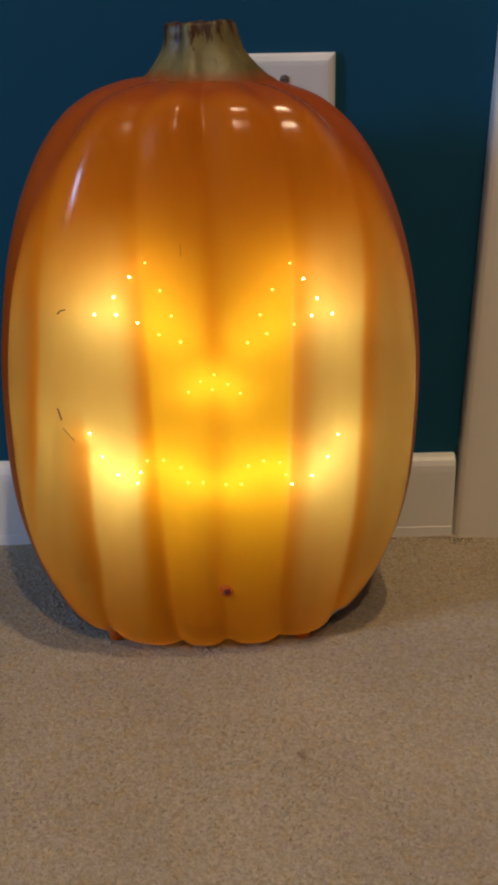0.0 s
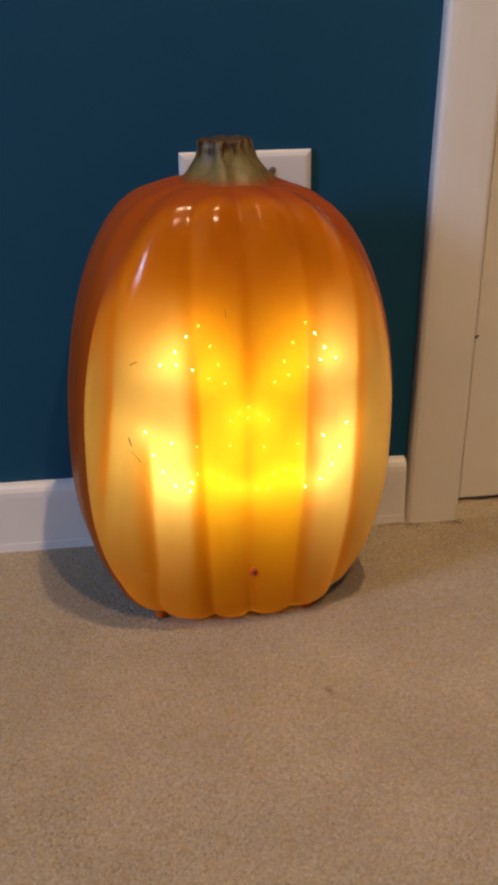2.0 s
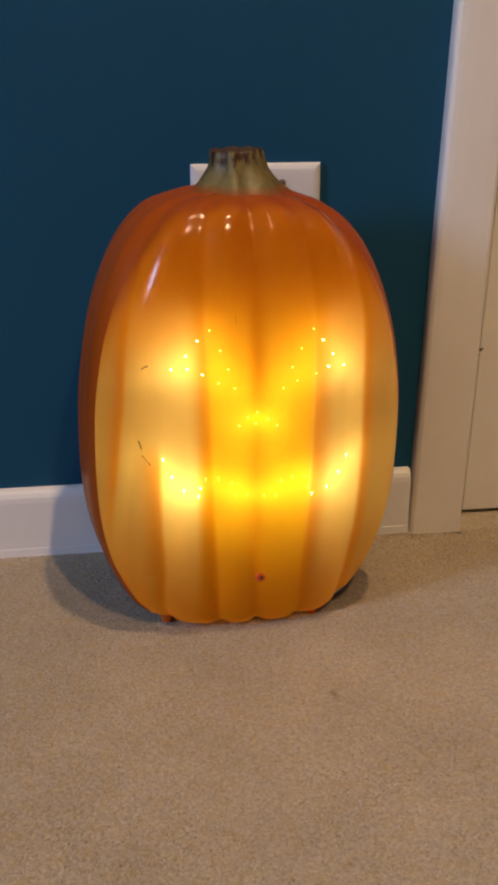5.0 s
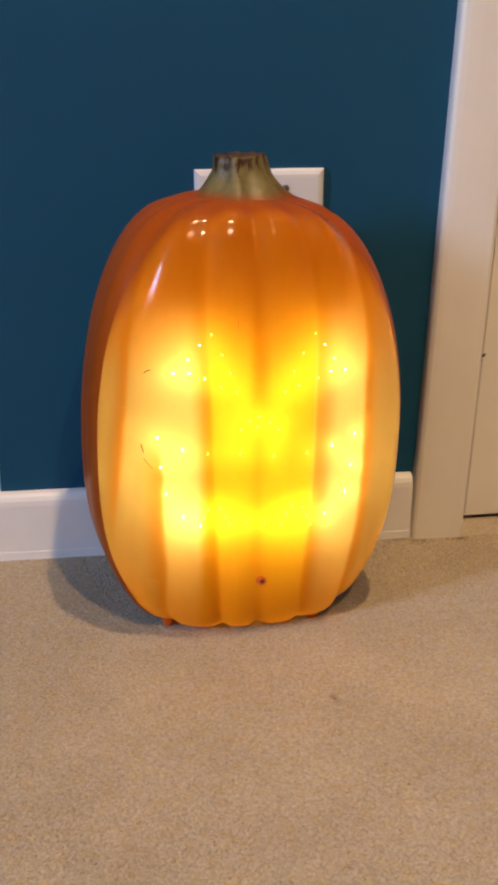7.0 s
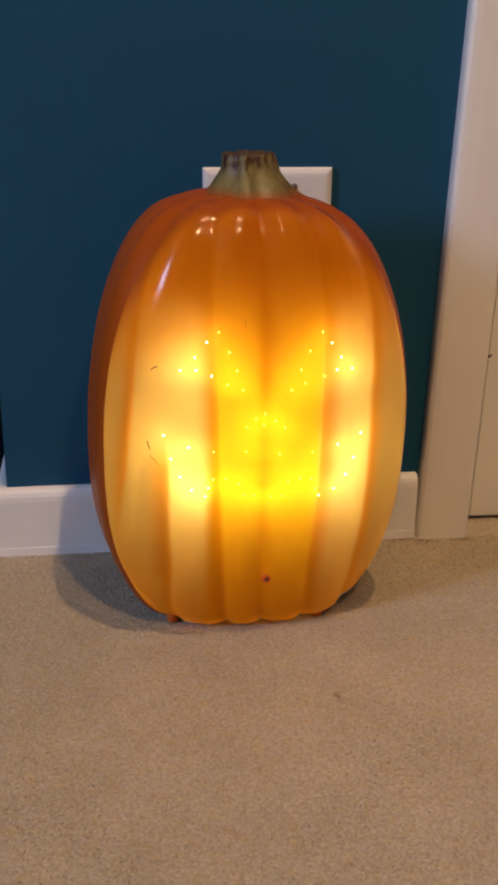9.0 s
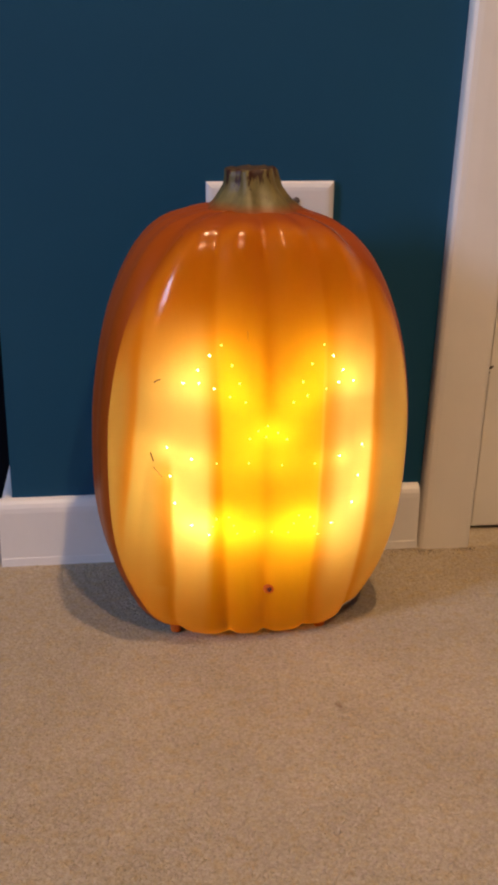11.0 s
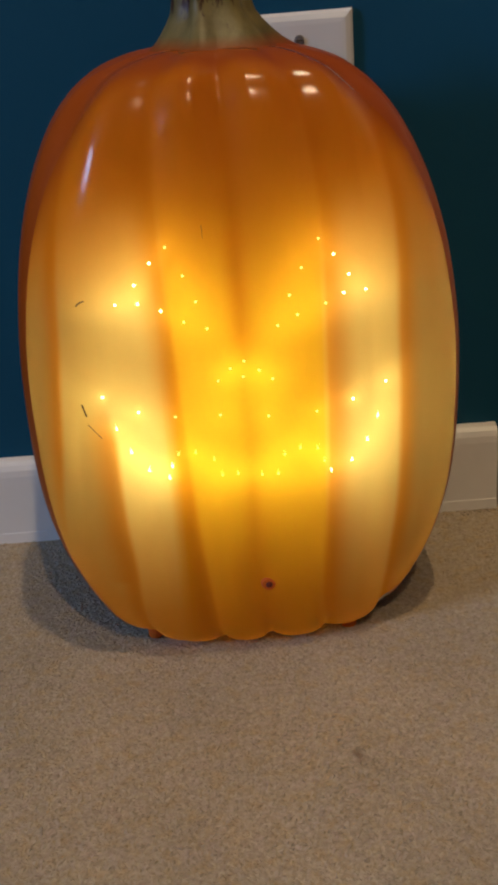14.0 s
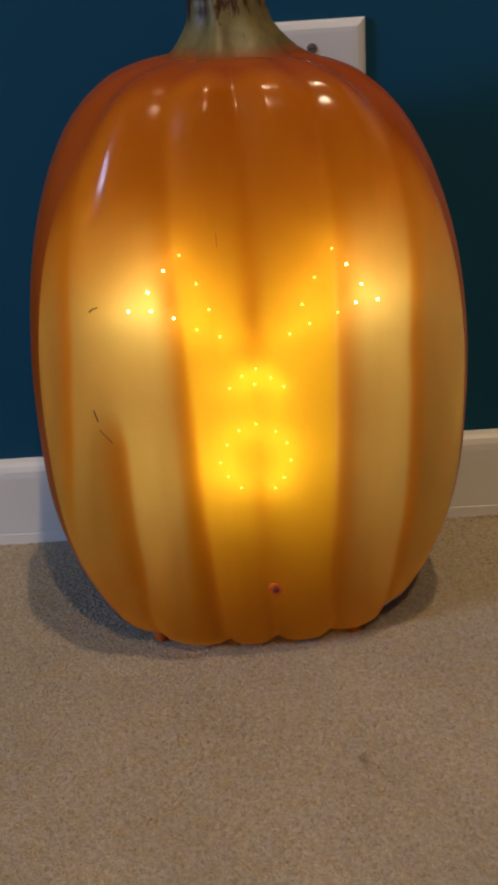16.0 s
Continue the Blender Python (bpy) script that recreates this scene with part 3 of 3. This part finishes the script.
def led_mesh(reach):
    """A bulb and a tip through the shell, pointing along -y from the board."""
    bm = bmesh.new()
    bmesh.ops.create_icosphere(bm, subdivisions=1, radius=0.0032, matrix=pose(0, -max(reach - LED_GAP, 0.006), 0))
    n0 = len(bm.faces)
    bmesh.ops.create_icosphere(bm, subdivisions=2, radius=0.00085, matrix=pose(0, -reach + 0.0004, 0))
    n1 = len(bm.faces)
    # extra emitter added behind the tip, to make its halo on the shell
    bmesh.ops.create_icosphere(bm, subdivisions=1, radius=0.0016, matrix=pose(0, -reach + 0.0034, 0))
    for i, f in enumerate(bm.faces):
        f.material_index = 0 if i < n0 else 1 if i < n1 else 2
    return bm


LED_GAP = 0.0175
# places of the bulbs on the face, (x, z), by the shape that they draw
EYE_LINE = [(-0.069, 0.236), (-0.057, 0.236), (-0.045, 0.231), (-0.033, 0.225), (-0.021, 0.221), (0.017, 0.22), (0.028, 0.225), (0.044, 0.229), (0.054, 0.234), (0.066, 0.235)]
EYE_PEAK = [(-0.04, 0.265), (-0.049, 0.257), (-0.058, 0.246), (-0.032, 0.25), (-0.026, 0.236), (0.041, 0.264), (0.049, 0.255), (0.057, 0.244), (0.031, 0.25), (0.024, 0.236)]
NOSE = [(-0.017, 0.191), (-0.01, 0.197), (-0.002, 0.2), (-0.003, 0.191), (0.006, 0.195), (0.013, 0.19)]
UPPER_LIP = [(-0.081, 0.184), (-0.062, 0.175), (-0.042, 0.17), (-0.017, 0.171), (0.01, 0.168), (0.037, 0.168), (0.058, 0.173), (0.077, 0.181)]
SMILE = [(-0.075, 0.164), (-0.068, 0.15), (-0.059, 0.139), (-0.048, 0.133), (-0.046, 0.14), (-0.042, 0.147), (-0.032, 0.148), (-0.022, 0.144), (-0.018, 0.134), (-0.009, 0.133), 
        (0.005, 0.131), (0.014, 0.132), (0.018, 0.144), (0.027, 0.147), (0.037, 0.145), (0.041, 0.136), (0.045, 0.129), (0.057, 0.135), (0.066, 0.147), (0.072, 0.161)]
OPEN_LIP = [(-0.078, 0.159), (-0.074, 0.136), (-0.061, 0.118), (-0.047, 0.109), (-0.044, 0.116), (-0.041, 0.122), (-0.031, 0.124), (-0.027, 0.117), (-0.024, 0.11), 
        (-0.01, 0.111), (0.005, 0.109), (0.018, 0.109), (0.022, 0.117), (0.026, 0.124), (0.036, 0.121), (0.04, 0.112), (0.044, 0.104), (0.055, 0.114), (0.071, 0.132), (0.075, 0.155)]
ROUND_LIP = [(-0.013, 0.165), (-0.003, 0.167), (0.008, 0.163), (0.014, 0.156), (0.016, 0.145), (0.012, 0.134), (0.007, 0.127), (-0.013, 0.129), (-0.02, 0.137), (-0.024, 0.146), (-0.02, 0.157)]

pumpkin = tagged(new("light_up_pumpkin"), "tall orange plastic pumpkin with a glowing talking face on carpet", "pumpkin decoration")
pumpkin.matrix_world = PUMPKIN
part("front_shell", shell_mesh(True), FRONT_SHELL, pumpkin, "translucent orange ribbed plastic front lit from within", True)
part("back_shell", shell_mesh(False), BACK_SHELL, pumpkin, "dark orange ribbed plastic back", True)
part("inner_baffle", board_mesh(), BOARD_GREY, pumpkin, "unseen pale board added to block and bounce bulb light")
part("stem", stem_mesh(), [STEM_PAINT, STEM_TIP], pumpkin, "olive brown fluted stem with a rough dark top", True)
for x, y in ((-0.067, -0.044), (0.059, -0.053), (-0.055, 0.05), (0.055, 0.05)):
    bm = bmesh.new()
    bmesh.ops.create_cone(bm, cap_ends=True, segments=16, radius1=0.0045, radius2=0.0065, depth=0.014, matrix=pose(x, y, 0.007))
    part("foot", bm, FOOT_PLASTIC, pumpkin, smooth=False)


def sensor():
    x, y, z = shell_front(0.006, 0.0542)
    bm = bmesh.new()
    bmesh.ops.create_cone(bm, cap_ends=True, segments=24, radius1=0.0048, radius2=0.0038, depth=0.0026, matrix=pose(x, y - 0.0005, z, 90))
    ring = part("sensor_ring", bm, FOOT_PLASTIC, pumpkin, "small round sensor on the lower front")
    bm = bmesh.new()
    bmesh.ops.create_uvsphere(bm, u_segments=14, v_segments=8, radius=0.0021, matrix=pose(x, y - 0.0014, z))
    part("sensor_eye", bm, SENSOR_RED, ring, "dark red sensor eye", True)


sensor()


def scratch(points, thick=0.00042):
    """A thin dark mark that follows the shell through the given places (x, z)."""
    bm = bmesh.new()
    spots = []
    for (x0, z0), (x1, z1) in zip(points, points[1:]):
        for k in range(5):
            t = k / 4
            p = Vector(shell_front(0.0015 + x0 + (x1 - x0) * t, z0 + (z1 - z0) * t)) + Vector((0, -0.0003, 0))
            spots.append(p)
    for i, (p, q) in enumerate(zip(spots, spots[1:])):
        if (q - p).length < 1e-6:
            continue
        side = (q - p).cross(Vector((0, 1, 0))).normalized() * thick
        vs = [bm.verts.new(v) for v in (p - side, q - side, q + side, p + side)]
        bm.faces.new(vs)
    part("scratch", bm, SCRATCH, pumpkin, "thin dark scratch in the paint")


scratch([(-0.0921, 0.2347), (-0.0902, 0.2367), (-0.0872, 0.2378)])
scratch([(-0.0949, 0.1786), (-0.0928, 0.1716)])
scratch([(-0.0926, 0.1666), (-0.0858, 0.1578)], 0.00022)
scratch([(-0.0219, 0.2760), (-0.0216, 0.2690)], 0.00014)

BULBS = {}
for shape, places in (("eye_line", EYE_LINE), ("eye_peak", EYE_PEAK), ("nose", NOSE), ("upper_lip", UPPER_LIP), ("smile", SMILE), ("open_lip", OPEN_LIP), ("round_lip", ROUND_LIP)):
    BULBS[shape] = []
    for x, z in places:
        y = shell_front(x, z)[1]
        led = part("led", led_mesh(board_y(z) - y), [LED_GLOW, LED_TIP if abs(x) < 0.045 else LED_TIP_PALE, HALO_GLOW], pumpkin)
        BULBS[shape].append((led, x, z))


# ---- carpet pile ----
def pile(name, x0, x1, y0, y1, step, height, mat):
    """Short leaning yarn ends, four triangles each, over a stretch of the floor."""
    rng = np.random.default_rng(5)
    xs, ys = np.meshgrid(np.arange(x0, x1, step), np.arange(y0, y1, step))
    p = np.stack([xs.ravel(), ys.ravel()], 1)
    p += rng.uniform(-0.5, 0.5, p.shape) * step
    n = len(p)
    base = np.zeros((n, 4, 3))
    turn = rng.uniform(0, 2 * math.pi, n)
    wide = step * rng.uniform(0.75, 1.15, n)
    for k in range(3):
        base[:, k, 0] = p[:, 0] + wide * np.cos(turn + k * 2.0944)
        base[:, k, 1] = p[:, 1] + wide * np.sin(turn + k * 2.0944)
        base[:, k, 2] = -0.0001
    base[:, 3, :2] = p + rng.normal(0, 0.55, (n, 2)) * step
    base[:, 3, 2] = height * rng.uniform(0.45, 1.0, n)
    i = np.arange(n)[:, None] * 4
    faces = np.concatenate([i + np.array([[0, 1, 3]]), i + np.array([[1, 2, 3]]), i + np.array([[2, 0, 3]])])
    me = bpy.data.meshes.new(name)
    me.from_pydata(base.reshape(-1, 3).tolist(), [], faces.tolist())
    me.materials.append(mat)
    ob = new(name, me)
    return tagged(ob, "short beige carpet pile", "carpet pile", kind="stuff")


pile("carpet_pile", -0.42, 0.40, -0.52, -0.0135, 0.0021, 0.0011, TUFTS)


def edge_dirt():
    """Lint and dirt caught where the carpet meets the baseboard and the casing."""
    rng = random.Random(11)
    bm = bmesh.new()
    for k in range(300):
        x = rng.choice((rng.uniform(0.075, 0.22), rng.gauss(CASING, 0.012), rng.gauss(DOOR, 0.010))) if k < 250 else rng.uniform(CORNER, 0.08)
        y = -0.0135 - abs(rng.gauss(0, 0.0045)) - (0.0045 if CASING - 0.002 < x < DOOR else -0.012 if x > DOOR else 0)
        r = rng.uniform(0.0002, 0.0006)
        m = Matrix.Translation((x, y, 0.0008 + r * 0.3)) @ Euler((0, 0, rng.uniform(0, 3))).to_matrix().to_4x4() @ Matrix.Diagonal((rng.uniform(1, 2.6), 0.8, 0.5, 1))
        bmesh.ops.create_icosphere(bm, subdivisions=1, radius=r, matrix=m)
    tagged(part("edge_dirt", bm, GRIME), "dark lint along the baseboard on the carpet", "dirt", kind="stuff")


edge_dirt()


# ---- what moves ----
# mouth shapes and the moments at which they change
MOUTH = {"smile": ("smile",), "half": ("upper_lip", "smile"), "open": ("upper_lip", "open_lip"), "round": ("round_lip",)}
SPOKEN = [(0, "smile"), (0.2, "open"), (0.4, "half"), (0.6, "open"), (0.8, "half"), (1.1, "open"), (1.3, "round"), (1.6, "half"), (1.8, "open"), (2.0, "half"),
          (2.3, "open"), (2.7, "half"), (3.1, "smile"), (5.1, "open"), (5.4, "half"), (5.7, "open"), (6.1, "half"), (6.4, "open"), (6.7, "round"), (7.0, "open"),
          (7.6, "half"), (7.9, "smile"), (8.3, "open"), (8.7, "half"), (9.2, "open"), (9.5, "half"), (9.8, "smile"), (10.3, "open"), (10.7, "half"), (10.9, "open"),
          (11.2, "half"), (11.4, "round"), (11.8, "open"), (12.1, "half"), (12.3, "open"), (12.5, "half"), (12.7, "open"), (13.1, "half"), (13.3, "open"), (14.0, "half"),
          (14.3, "open"), (14.7, "half"), (14.9, "open"), (15.6, "half"), (15.9, "round")]
BLINKS = [(2.1, 2.7), (15.0, 15.3)]


def motions():
    """Each bulb faces the shell while it is lit, and is turned to the dark back of the body while it is not."""
    for shape, leds in BULBS.items():
        if shape in ("eye_line", "nose"):
            continue
        if shape == "eye_peak":
            states = [(0, True)] + [s for a, b in BLINKS for s in ((a, False), (b, True))]
        else:
            states = []
            for t, mouth in SPOKEN:
                lit = shape in MOUTH[mouth]
                if not states or states[-1][1] != lit:
                    states.append((t, lit))
        turns = [(0.0, 0.0 if states[0][1] else 180.0)]
        for t, lit in states[1:]:
            a = turns[-1][1]
            turns += [(t - 0.1, a), (t - 0.0667, a + 60), (t - 0.0333, a + 120), (t, a + 180)]
        turns.append((16.0, turns[-1][1]))
        turns = [row for i, row in enumerate(turns) if i == 0 or frame(row[0]) > frame(turns[i - 1][0])]
        for led, x, z in leds:
            walk(led, [(t, pose(x, board_y(z), z, a)) for t, a in turns])
    for shape in ("eye_line", "nose"):
        for led, x, z in BULBS[shape]:
            led.matrix_basis = pose(x, board_y(z), z)


motions()
